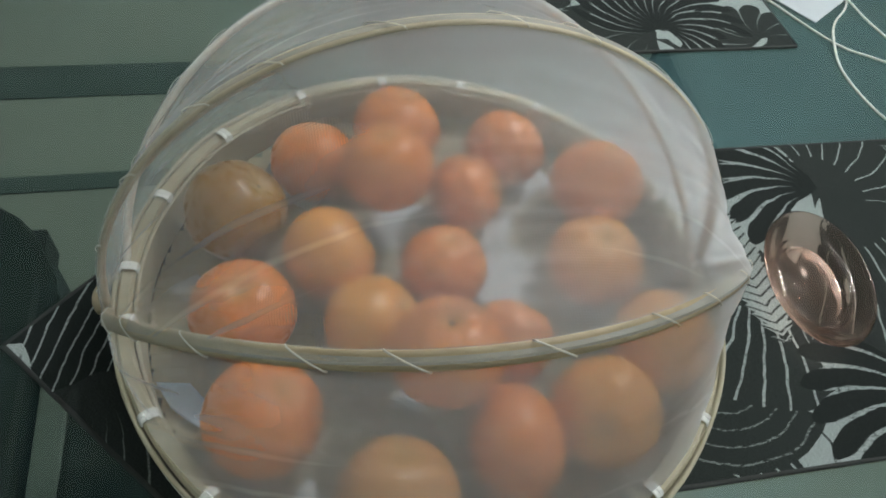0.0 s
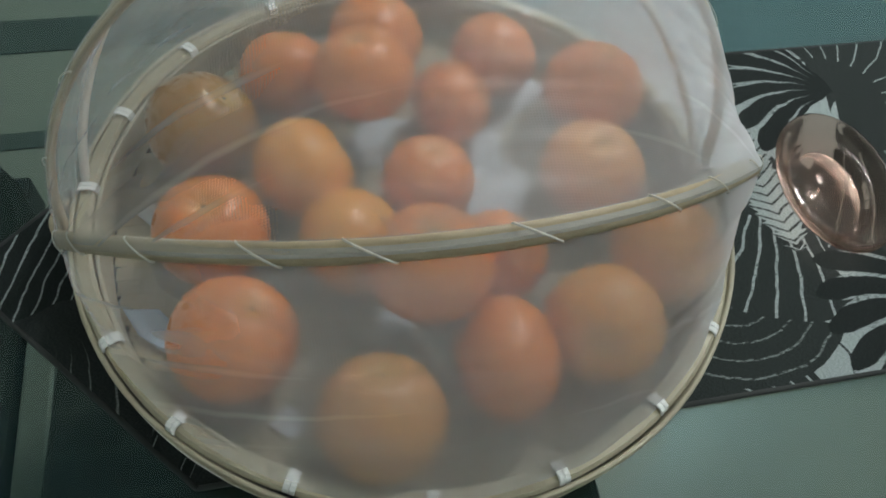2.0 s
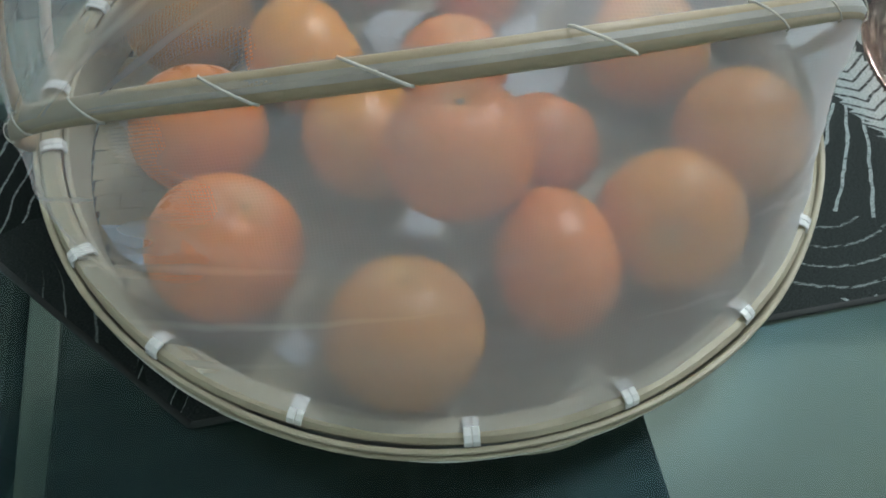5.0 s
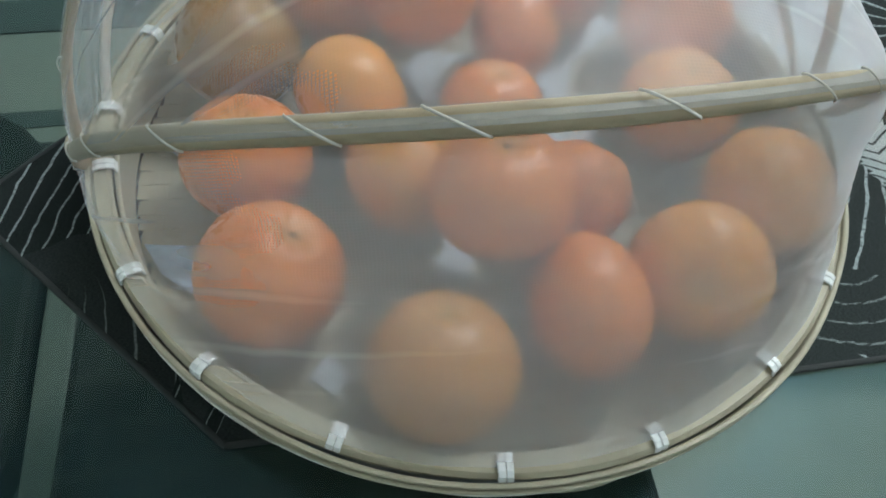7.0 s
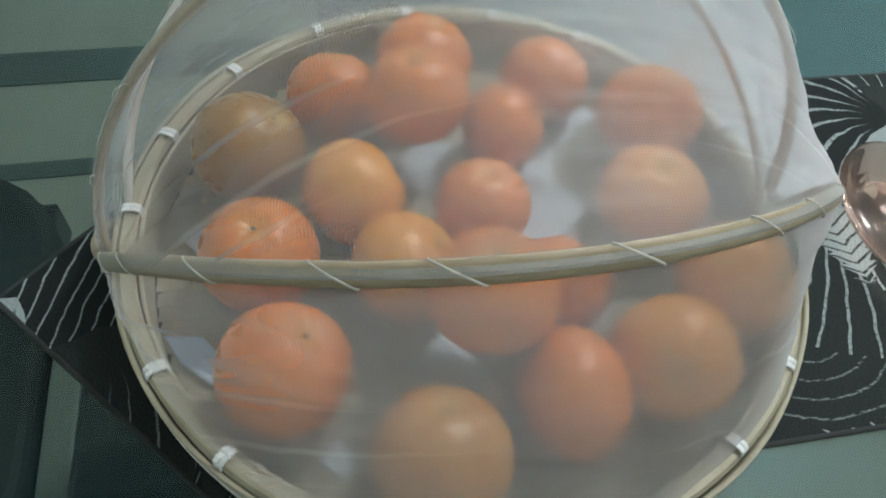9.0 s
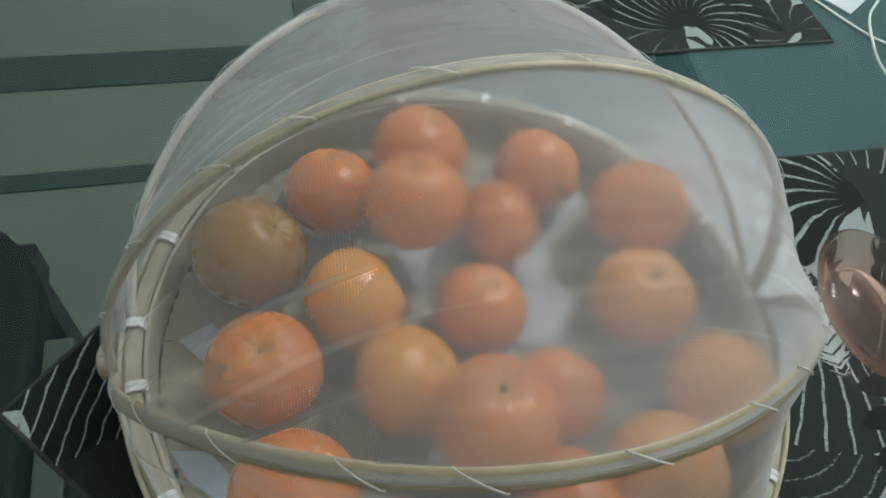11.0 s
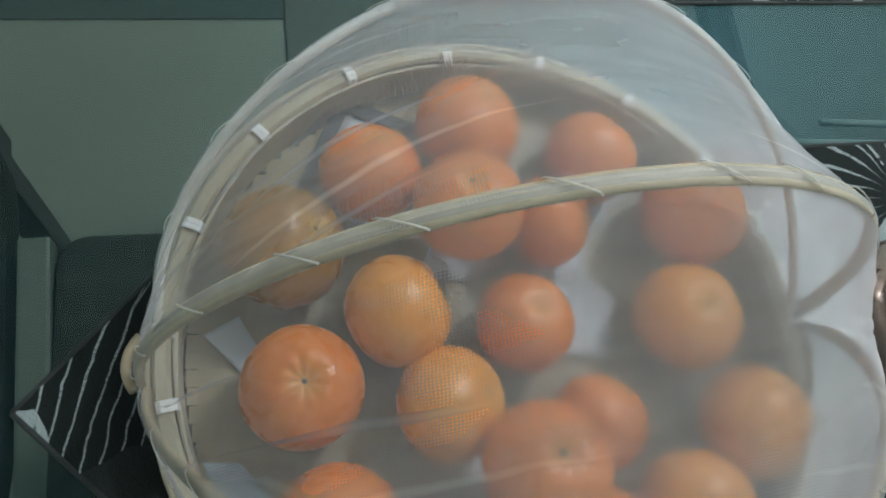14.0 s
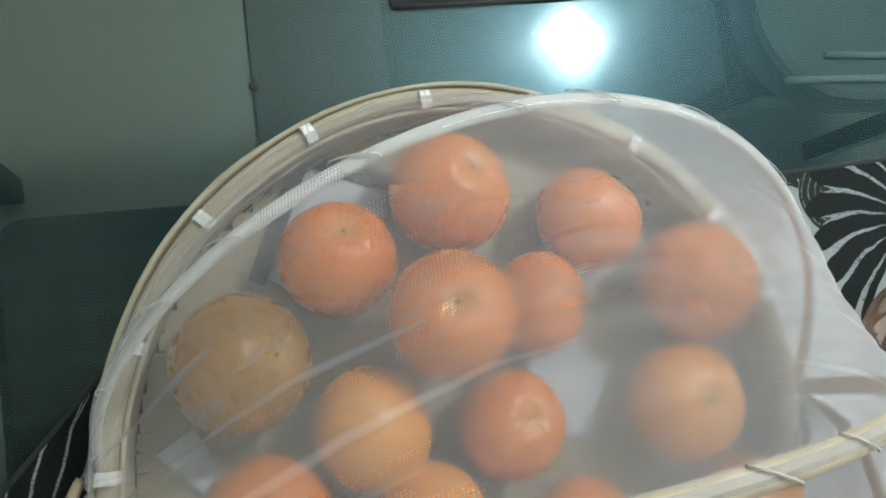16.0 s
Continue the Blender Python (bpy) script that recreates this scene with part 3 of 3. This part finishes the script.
# loose ends of split strips round the outside
for k in range(9):
    a0 = 0.5 + k * 0.71
    pts = [Vector((RIM_X + (RIM_R + 0.0046 + 0.002 * math.sin(math.pi * j / 7)) * math.cos(a0 + j * 0.028), RIM_Y + (RIM_R + 0.0046 + 0.002 * math.sin(math.pi * j / 7)) * math.sin(a0 + j * 0.028), 0.764 + 0.010 * ((k * 37) % 10) / 10 + 0.001 * j)) for j in range(8)]
    bpart("loose_strip", sweep(pts, strip_section(0.0009, 0.004)), bamboo_pale if k % 2 else bamboo, "", False)


def tie_mesh():
    loop = [(-0.0060, -0.0030), (-0.0052, 0.0004), (-0.0024, 0.0015), (0.0016, 0.0014), (0.0034, 0.0004), (0.0042, -0.0024)]
    pts = [Vector((r, 0, z)) for r, z in loop]
    bm = bmesh.new()
    for off, w in ((-0.0015, 0.0030), (0.0015, 0.0027)):
        strand = mesh_of("strand", sweep([p + Vector((0, off, 0)) for p in pts], strip_section(0.0010, w, 0.3), ups=[Vector((0, 1, 0))] * len(pts)), strap_white, False)
        bm.from_mesh(strand)
        bpy.data.meshes.remove(strand)
    return mesh_of("tie", bm, strap_white, False)


tie = tie_mesh()
TIE_ANGLES = (0.6, 19.3, 36.8, 56.9, 76.8, 96.3, 116.7, 137.8, 158.8, 177.2, 189.1, 209.0, 226.8, 246.3, 266.6, 286.0, 306.0, 324.0, 341.8)
for k, a in enumerate(TIE_ANGLES):
    a = radians(a)
    ob = new("tie", tie)
    ob.parent = basket
    wob = 0.0015 * math.sin(k * 2.3)
    ob.matrix_basis = Matrix.Translation((RIM_X, RIM_Y, 0)) @ Matrix.Rotation(a, 4, "Z") @ Matrix.Translation((RIM_R + wob * 0.5, 0, RIM_Z - MAT)) @ Matrix.Rotation(wob * 60, 4, "X")

# plaited bottom: flat strips over and under one another
STRIP, PITCH = 0.0088, 0.0094
for axis in (0, 1):
    for i in range(-18, 19):
        u = i * PITCH
        half = math.sqrt(max(0.0, (RIM_R - 0.008) ** 2 - u * u))
        if half < 0.03:
            continue
        pts = []
        steps = max(6, int(2 * half / (PITCH / 2)))
        for s in range(steps + 1):
            v = -half + 2 * half * s / steps
            ph = math.cos(math.pi * (v / PITCH)) * (1 if i % 2 else -1) * (1 if axis else -1)
            pts.append(Vector((RIM_X + v, RIM_Y + u, 0.7537 + 0.0005 * ph) if axis == 0 else (RIM_X + u, RIM_Y + v, 0.7537 + 0.0005 * ph)))
        bpart("base_strip", sweep(pts, [(-STRIP / 2, -0.0003), (STRIP / 2, -0.0003), (STRIP / 2, 0.0003), (-STRIP / 2, 0.0003)]), bamboo_base, "", False)

# ---- folding hood ----
N_ARC = 108


def hoop_curve(xl, xr, yl, yr, zl, zr, a0, a1, a2, b0, b1, b2):
    pts = []
    for k in range(N_ARC + 1):
        s = math.pi * k / N_ARC
        c, q = math.cos(s), math.sin(s)
        w = (1 - c) / 2
        pts.append(Vector(((xl + xr) / 2 + (xr - xl) / 2 * c, yr + (yl - yr) * w + q * (a0 + a1 * c + a2 * (c * c - 0.5)), zr + (zl - zr) * w + q * (b0 + b1 * c + b2 * (c * c - 0.5)))))
    return pts


HOOPS = [
    hoop_curve(-0.1868, 0.1680, 0.0193, 0.0047, 0.7800, 0.7813, 0.1241, 0.0202, -0.0071, 0.1294, -0.0125, 0.0011),
    hoop_curve(-0.1949, 0.1735, -0.0065, 0.0121, 0.7700, 0.7780, 0.0128, 0.0061, 0.0013, 0.1880, -0.0022, -0.0028),
    hoop_curve(-0.1912, 0.1859, -0.0112, 0.0031, 0.7773, 0.7877, -0.0972, 0.0067, 0.0442, 0.1238, -0.0026, -0.0267),
]


def rim_arc(sign, r=0.1852, z=0.773):
    pts = []
    for k in range(N_ARC + 1):
        s = math.pi * k / N_ARC
        pts.append(Vector((RIM_X + r * math.cos(s), RIM_Y + sign * r * math.sin(s), z + 0.003 * noise.noise((k * 0.2, sign, 0)))))
    return pts


def thread_mesh():
    pts = [Vector((x, y, z)) for x, y, z in ((-0.0088, -0.0046, 0.0010), (-0.0078, -0.0041, 0.0024), (-0.0040, -0.0021, 0.0033), (0.0, 0.0, 0.0035), (0.0040, 0.0021, 0.0033), (0.0078, 0.0041, 0.0024), (0.0088, 0.0046, 0.0010))]
    return mesh_of("thread", sweep(pts, half_round(0.0009, 0.0004, 6)), thread_white)


thread = thread_mesh()
centre = Vector((0, 0, PIVOT_Z))
NET_LINES = []
for h, pts in enumerate(HOOPS):
    ups = [(p - Vector((p.x * 0.3, 0, PIVOT_Z))).normalized() if (p - centre).length > 0 else Vector((0, 0, 1)) for p in pts]
    ext = [pts[0] + (pts[0] - pts[1]).normalized() * 0.008] + pts + [pts[-1] + (pts[-1] - pts[-2]).normalized() * 0.010]
    ob = bpart("hoop", sweep(ext, half_round(0.0088 if h else 0.0064, 0.0042), ups=[ups[0]] + ups + [ups[-1]]), (hem_cloth, bamboo_cream, bamboo_hoop)[h], "bent bamboo hoop sewn into the net" if h else "bamboo hoop in a white cloth sleeve")
    NET_LINES.append([p + u * 0.0030 for p, u in zip(pts, ups)])
    for k in range(12):
        i = min(max(5 + 9 * k + (k * 7 + h) % 3, 2), N_ARC - 2)
        along = (pts[i + 1] - pts[i - 1]).normalized()
        side = along.cross(ups[i]).normalized()
        up = side.cross(along).normalized()
        m = Matrix((along, side, up)).transposed().to_4x4()
        m.translation = pts[i] - Vector((0, 0, MAT))
        t = new("thread", thread)
        t.parent = ob
        t.matrix_basis = m


def net_panel(lower, upper, rows, seed, sag, ripple, label, material=None):
    """Net stretched between two curves, with pleats that run out from the hinges."""
    bm = bmesh.new()
    uv = bm.loops.layers.uv.new("UVMap")
    grid = []
    for j in range(rows + 1):
        f = j / rows
        row = []
        for k in range(N_ARC + 1):
            a, b = lower[k], upper[k]
            p = a.lerp(b, f)
            s = math.pi * k / N_ARC
            out = (p - Vector((p.x * 0.5, 0, PIVOT_Z - 0.01)))
            out = out.normalized() if out.length > 1e-6 else Vector((0, 0, 1))
            span = (b - a).length
            belly = math.sin(math.pi * f)
            pull = -sag * belly * span
            near = 1 - math.sin(s)
            slant = f + 0.10 * (s - 1.5)
            fold = noise.noise((slant * 7 + seed, s * 0.9, seed * 3.1)) + 0.45 * noise.noise((slant * 19 + seed, s * 1.4, seed))
            ridge = max(0.0, noise.noise((slant * 24 + seed * 2, s * 0.7, seed * 5)) - 0.30) * 1.6
            fold += ridge
            p = p + out * (pull + ripple * belly * fold * min(1.0, span / 0.05) * (0.6 + 1.2 * near))
            row.append((bm.verts.new(p), (math.pi * k / N_ARC * 0.185, f * max(span, 0.02))))
        grid.append(row)
    for j in range(rows):
        for k in range(N_ARC):
            q = [grid[j][k], grid[j][k + 1], grid[j + 1][k + 1], grid[j + 1][k]]
            face = bm.faces.new([v for v, _ in q])
            for loop, (_, c) in zip(face.loops, q):
                loop[uv].uv = c
    return bpart("net_panel", bm, material or net_white, label)


net_panel(rim_arc(1), NET_LINES[0], 30, 1.3, 0.02, 0.0030, "sheer white net behind the rear hoop", net_creased)
net_panel(NET_LINES[0], NET_LINES[1], 64, 4.1, 0.05, 0.0030, "creased sheer white net between two hoops", net_creased)
net_panel(NET_LINES[1], NET_LINES[2], 64, 7.7, 0.05, 0.0018, "sheer white net between two hoops")
net_panel(NET_LINES[2], rim_arc(-1), 44, 9.2, 0.04, 0.0020, "sheer white net in front of the hoop", net_front)
for sign in (1, -1):
    bpart("net_hem", sweep(rim_arc(sign), round_section(0.0007, 6)), hem_cloth, "rolled hem of the net")

for x, y, z in ((-0.2015, 0.002, 0.7790), (0.1940, 0.006, 0.7800)):
    pts = []
    for k in range(9):
        u = (k - 4) / 4
        pts.append(Vector((x - math.copysign(0.005, x) * u * u, y + 0.014 * u, z - 0.004 * u)))
    bpart("hinge_peg", sweep(pts, half_round(0.0052, 0.0048)), bamboo_hoop, "bamboo peg that holds the hoops")

# ---- paper in the basket ----
def paper_sheet(name, corners, z, material, label, seed):
    bm = bmesh.new()
    f = bm.faces.new([bm.verts.new((x, y, 0)) for x, y in corners])
    bmesh.ops.triangulate(bm, faces=[f])
    bmesh.ops.subdivide_edges(bm, edges=bm.edges[:], cuts=6, use_grid_fill=True)
    for v in bm.verts:
        v.co.z = z + 0.0012 * noise.noise((v.co.x * 40, v.co.y * 40, seed)) + 0.0012
    bmesh.ops.solidify(bm, geom=bm.faces[:], thickness=0.0002)
    return thing(name, bm, material, label, "paper", "paper lining")


LINING = "white torn paper lining under the mandarins"
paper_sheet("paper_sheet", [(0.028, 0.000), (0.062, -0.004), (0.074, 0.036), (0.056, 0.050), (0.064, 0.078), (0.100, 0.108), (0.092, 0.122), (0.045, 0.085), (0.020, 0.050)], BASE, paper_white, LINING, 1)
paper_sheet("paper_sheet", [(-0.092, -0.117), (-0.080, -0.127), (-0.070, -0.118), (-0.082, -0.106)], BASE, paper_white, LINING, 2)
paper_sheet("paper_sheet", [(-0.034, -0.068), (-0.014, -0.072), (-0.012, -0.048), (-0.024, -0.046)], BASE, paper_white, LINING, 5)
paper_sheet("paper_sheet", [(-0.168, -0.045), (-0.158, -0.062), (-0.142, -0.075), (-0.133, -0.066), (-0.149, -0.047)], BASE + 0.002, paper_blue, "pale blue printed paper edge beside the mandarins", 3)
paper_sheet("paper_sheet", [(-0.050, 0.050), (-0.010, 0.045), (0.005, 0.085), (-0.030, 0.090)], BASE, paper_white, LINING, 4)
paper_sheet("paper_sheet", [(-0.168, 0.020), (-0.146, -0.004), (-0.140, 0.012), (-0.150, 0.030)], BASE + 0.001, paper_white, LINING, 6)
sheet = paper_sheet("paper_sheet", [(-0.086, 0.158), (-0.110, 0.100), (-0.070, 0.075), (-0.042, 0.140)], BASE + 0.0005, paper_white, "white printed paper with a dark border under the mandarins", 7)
for p, q in (((-0.0885, 0.163), (-0.116, 0.098)), ((-0.0885, 0.163), (-0.040, 0.1455))):
    line = [Vector((p[0] + (q[0] - p[0]) * t / 6, p[1] + (q[1] - p[1]) * t / 6, BASE + 0.0034 + 0.0003 * math.sin(t))) for t in range(7)]
    part("dark_border", sweep(line, [(-0.0045, -0.0002), (0.0045, -0.0002), (0.0045, 0.0002), (-0.0045, 0.0002)]), ink_grey, sheet, "dark printed border", False)


# ---- mandarins ----
def mandarin_mesh(name, material, squash, seed):
    """An oblate fruit about its axis, with a dimple at the stem and a shallow one below; radius 1 before scaling."""
    bm = bmesh.new()
    rows, cols = 22, 36
    rings = []
    for i in range(rows + 1):
        th = math.pi * i / rows
        ring = []
        for k in range(cols if 0 < i < rows else 1):
            ph = 2 * math.pi * k / cols
            d = Vector((math.sin(th) * math.cos(ph), math.sin(th) * math.sin(ph), math.cos(th)))
            r = 1 + 0.022 * noise.noise(d * 1.6 + Vector((seed, 0, 0))) + 0.008 * noise.noise(d * 5 + Vector((seed, 3, 0)))
            dent = 0.20 * math.exp(-(th / 0.25) ** 2) + 0.05 * math.exp(-((math.pi - th) / 0.25) ** 2)
            pleat = 0.020 * math.cos(9 * ph + seed) * math.exp(-((th - 0.32) / 0.16) ** 2)
            ring.append(bm.verts.new(Vector((d.x, d.y, d.z * squash)) * (r - dent + pleat)))
        rings.append(ring)
    for a, b in zip(rings, rings[1:]):
        for k in range(cols):
            q = list(dict.fromkeys([a[k % len(a)], a[(k + 1) % len(a)], b[(k + 1) % len(b)], b[k % len(b)]]))
            bm.faces.new(q)
    return bm


def calyx_bm(seed):
    bm = bmesh.new()
    n = 10
    mid = bm.verts.new((0, 0, 0.035))
    rim = []
    for k in range(n):
        a = 2 * math.pi * k / n
        r = (0.125 if k % 2 else 0.075) * (1 + 0.2 * math.sin(seed + k))
        rim.append(bm.verts.new((r * math.cos(a), r * math.sin(a), 0.012 if k % 2 else 0.018)))
    for k in range(n):
        bm.faces.new((mid, rim[k], rim[(k + 1) % n]))
    low = [bm.verts.new((v.co.x, v.co.y, v.co.z - 0.03)) for v in rim]
    for k in range(n):
        bm.faces.new((rim[k], low[k], low[(k + 1) % n], rim[(k + 1) % n]))
    return bm


# x, y, z, radius, axis, peel, squash
FRUIT = [
    (-0.0181, 0.1343, 0.7845, 0.0316, (0.3, 0.3, 0.9), "o", 0.93),
    (-0.0304, 0.0719, 0.8107, 0.0302, (-0.15, 0.2, 1), "o", 0.90),
    (-0.0772, 0.1044, 0.7821, 0.0292, (0.05, 0.5, 0.9), "o", 0.92),
    (0.0250, 0.0743, 0.7816, 0.0268, (0.8, -0.2, 0.5), "o", 0.94),
    (0.0596, 0.1169, 0.7815, 0.0294, (0.5, 0.6, 0.5), "o", 0.93),
    (0.1184, 0.0777, 0.7860, 0.0331, (0.25, 0.2, 1), "o", 0.92),
    (-0.1258, 0.0590, 0.7845, 0.0329, (0.6, 0.1, 0.8), "g", 0.94),
    (-0.0681, 0.0221, 0.7855, 0.0304, (0.5, 0.2, 0.2), "a", 0.92),
    (0.0035, 0.0144, 0.7805, 0.0278, (0.1, 0.2, 1), "o", 0.92),
]
FRUIT += [
    (0.1030, 0.0142, 0.7825, 0.0318, (0.02, 0.02, 1), "a", 0.88),
    (-0.1183, -0.0146, 0.7825, 0.0310, (0.0, -0.05, 1), "o", 0.90),
    (-0.0431, -0.0274, 0.7820, 0.0306, (0.7, 0.1, 0.7), "a", 0.90),
    (-0.0067, -0.0637, 0.8125, 0.0318, (0.0, 0.2, 1), "o", 0.88),
    (0.0369, -0.0420, 0.7815, 0.0264, (0.4, 0.5, 0.5), "o", 0.97),
    (0.1286, -0.0485, 0.7860, 0.0315, (0.5, -0.4, 0.4), "a", 0.97),
    (0.0825, -0.0905, 0.7845, 0.0319, (-0.3, -0.6, 0.5), "a", 0.95),
    (0.0290, -0.1042, 0.7825, 0.0320, (1, 0.1, 0.15), "o", 0.84),
    (-0.0364, -0.1300, 0.7860, 0.0313, (0.04, 0.46, 0.87), "t", 0.97),
    (-0.1042, -0.0836, 0.7865, 0.0316, (0.44, 0.14, 0.87), "o", 0.98),
]
PEELS = {"o": (peel_orange, "ripe orange mandarin with a small dry stem scar in the basket"), "a": (peel_amber, "amber yellow orange mandarin with a dry stem scar in the basket"), "t": (peel_tan, "dull amber mandarin with a greenish dimpled crown in the basket"), "g": (peel_green, "half green mandarin with an orange flank in the basket")}
for k, (x, y, z, r, axis, kind, squash) in enumerate(FRUIT):
    material, label = PEELS[kind]
    bm = mandarin_mesh("mandarin", material, squash, k * 3.7)
    bm.transform(Matrix.Scale(r, 4))
    turn = Vector(axis).normalized().to_track_quat("Z", "Y").to_matrix().to_4x4()
    ob = thing("mandarin", bm, material, label, "mandarin", "mandarins in the basket")
    ob.matrix_world = Matrix.Translation((x, y, z)) @ turn
    cb = calyx_bm(k)
    cb.transform(Matrix.Translation((0, 0, r * squash * 0.797)) @ Matrix.Scale(r, 4))
    part("stem_scar", cb, calyx_green, ob, "small dry green stem scar")


# ---- dish, cables, paper ----
def oval_dish():
    prof = [(0, 0.0025), (0.54, 0.0025), (0.58, 0.0013), (0.64, 0.0013), (0.67, 0.0030), (0.78, 0.0065), (0.90, 0.0110), (0.98, 0.0135), (1.0, 0.0150), (0.995, 0.0172), (0.965, 0.0184), (0.93, 0.0176),
            (0.88, 0.0158), (0.76, 0.0118), (0.68, 0.0098), (0.645, 0.0112), (0.61, 0.0110), (0.585, 0.0076), (0.56, 0.0060), (0.50, 0.0054), (0, 0.0054)]
    bm = lathe(prof, 96, 0.0385, 0.0580)
    ob = thing("glass_dish", bm, dish_glass, "oval pinkish amber glass dish on the patterned runner", "dish")
    ob.matrix_world = Matrix.Translation((0.272, 0.009, 0.7512)) @ Matrix.Rotation(radians(-13), 4, "Z")
    ob.visible_shadow = False


oval_dish()


def cable(points, label):
    pts = [Vector((x, y, TABLE + 0.0014 + z)) for x, y, z in points]
    smooth = []
    for i in range(len(pts) - 1):
        p0, p1, p2, p3 = pts[max(i - 1, 0)], pts[i], pts[i + 1], pts[min(i + 2, len(pts) - 1)]
        for s in range(8):
            t = s / 8
            smooth.append(0.5 * ((2 * p1) + (p2 - p0) * t + (2 * p0 - 5 * p1 + 4 * p2 - p3) * t * t + (3 * p1 - p0 - 3 * p2 + p3) * t ** 3))
    smooth.append(pts[-1])
    thing("cable", sweep(smooth, round_section(0.0012, 8)), cord_white, label, "cable", "cables on the table")


cable([(0.36, 0.40, 0), (0.388, 0.354, 0.0), (0.427, 0.291, 0.0005), (0.465, 0.267, 0), (0.54, 0.225, 0)], "thin white cable lying across the glass table")
cable([(0.50, 0.42, 0), (0.473, 0.358, 0), (0.444, 0.325, 0.0), (0.424, 0.290, 0.0037), (0.416, 0.248, 0), (0.425, 0.191, 0), (0.45, 0.15, 0.003), (0.50, 0.10, 0.004)], "thin white cable curling over the glass table")
cable([(0.47, 0.41, 0), (0.474, 0.356, 0.0035), (0.486, 0.32, 0), (0.505, 0.28, 0), (0.56, 0.25, 0.0035)], "thin white cable lying across the glass table")

bm = box((0.0, 0.0, 0.0), (0.10, 0.14, 0.0012), 0.0004)
sheet = thing("paper_note", bm, paper_white, "blank white card lying on the glass table", "card", smooth=False)
sheet.matrix_world = Matrix.Translation((0.422, 0.324, TABLE + 0.0006)) @ Matrix.Rotation(radians(38), 4, "Z")

bm = bmesh.new()
bmesh.ops.create_icosphere(bm, subdivisions=2, radius=0.0028)
for v in bm.verts:
    v.co *= 1 + 0.35 * noise.noise(v.co * 700)
    v.co.z *= 0.55
crumb = thing("crumb", bm, crumb_dark, "dark dry crumb lying on the glass table", "crumb")
crumb.location = (-0.110, 0.204, TABLE + 0.0014)
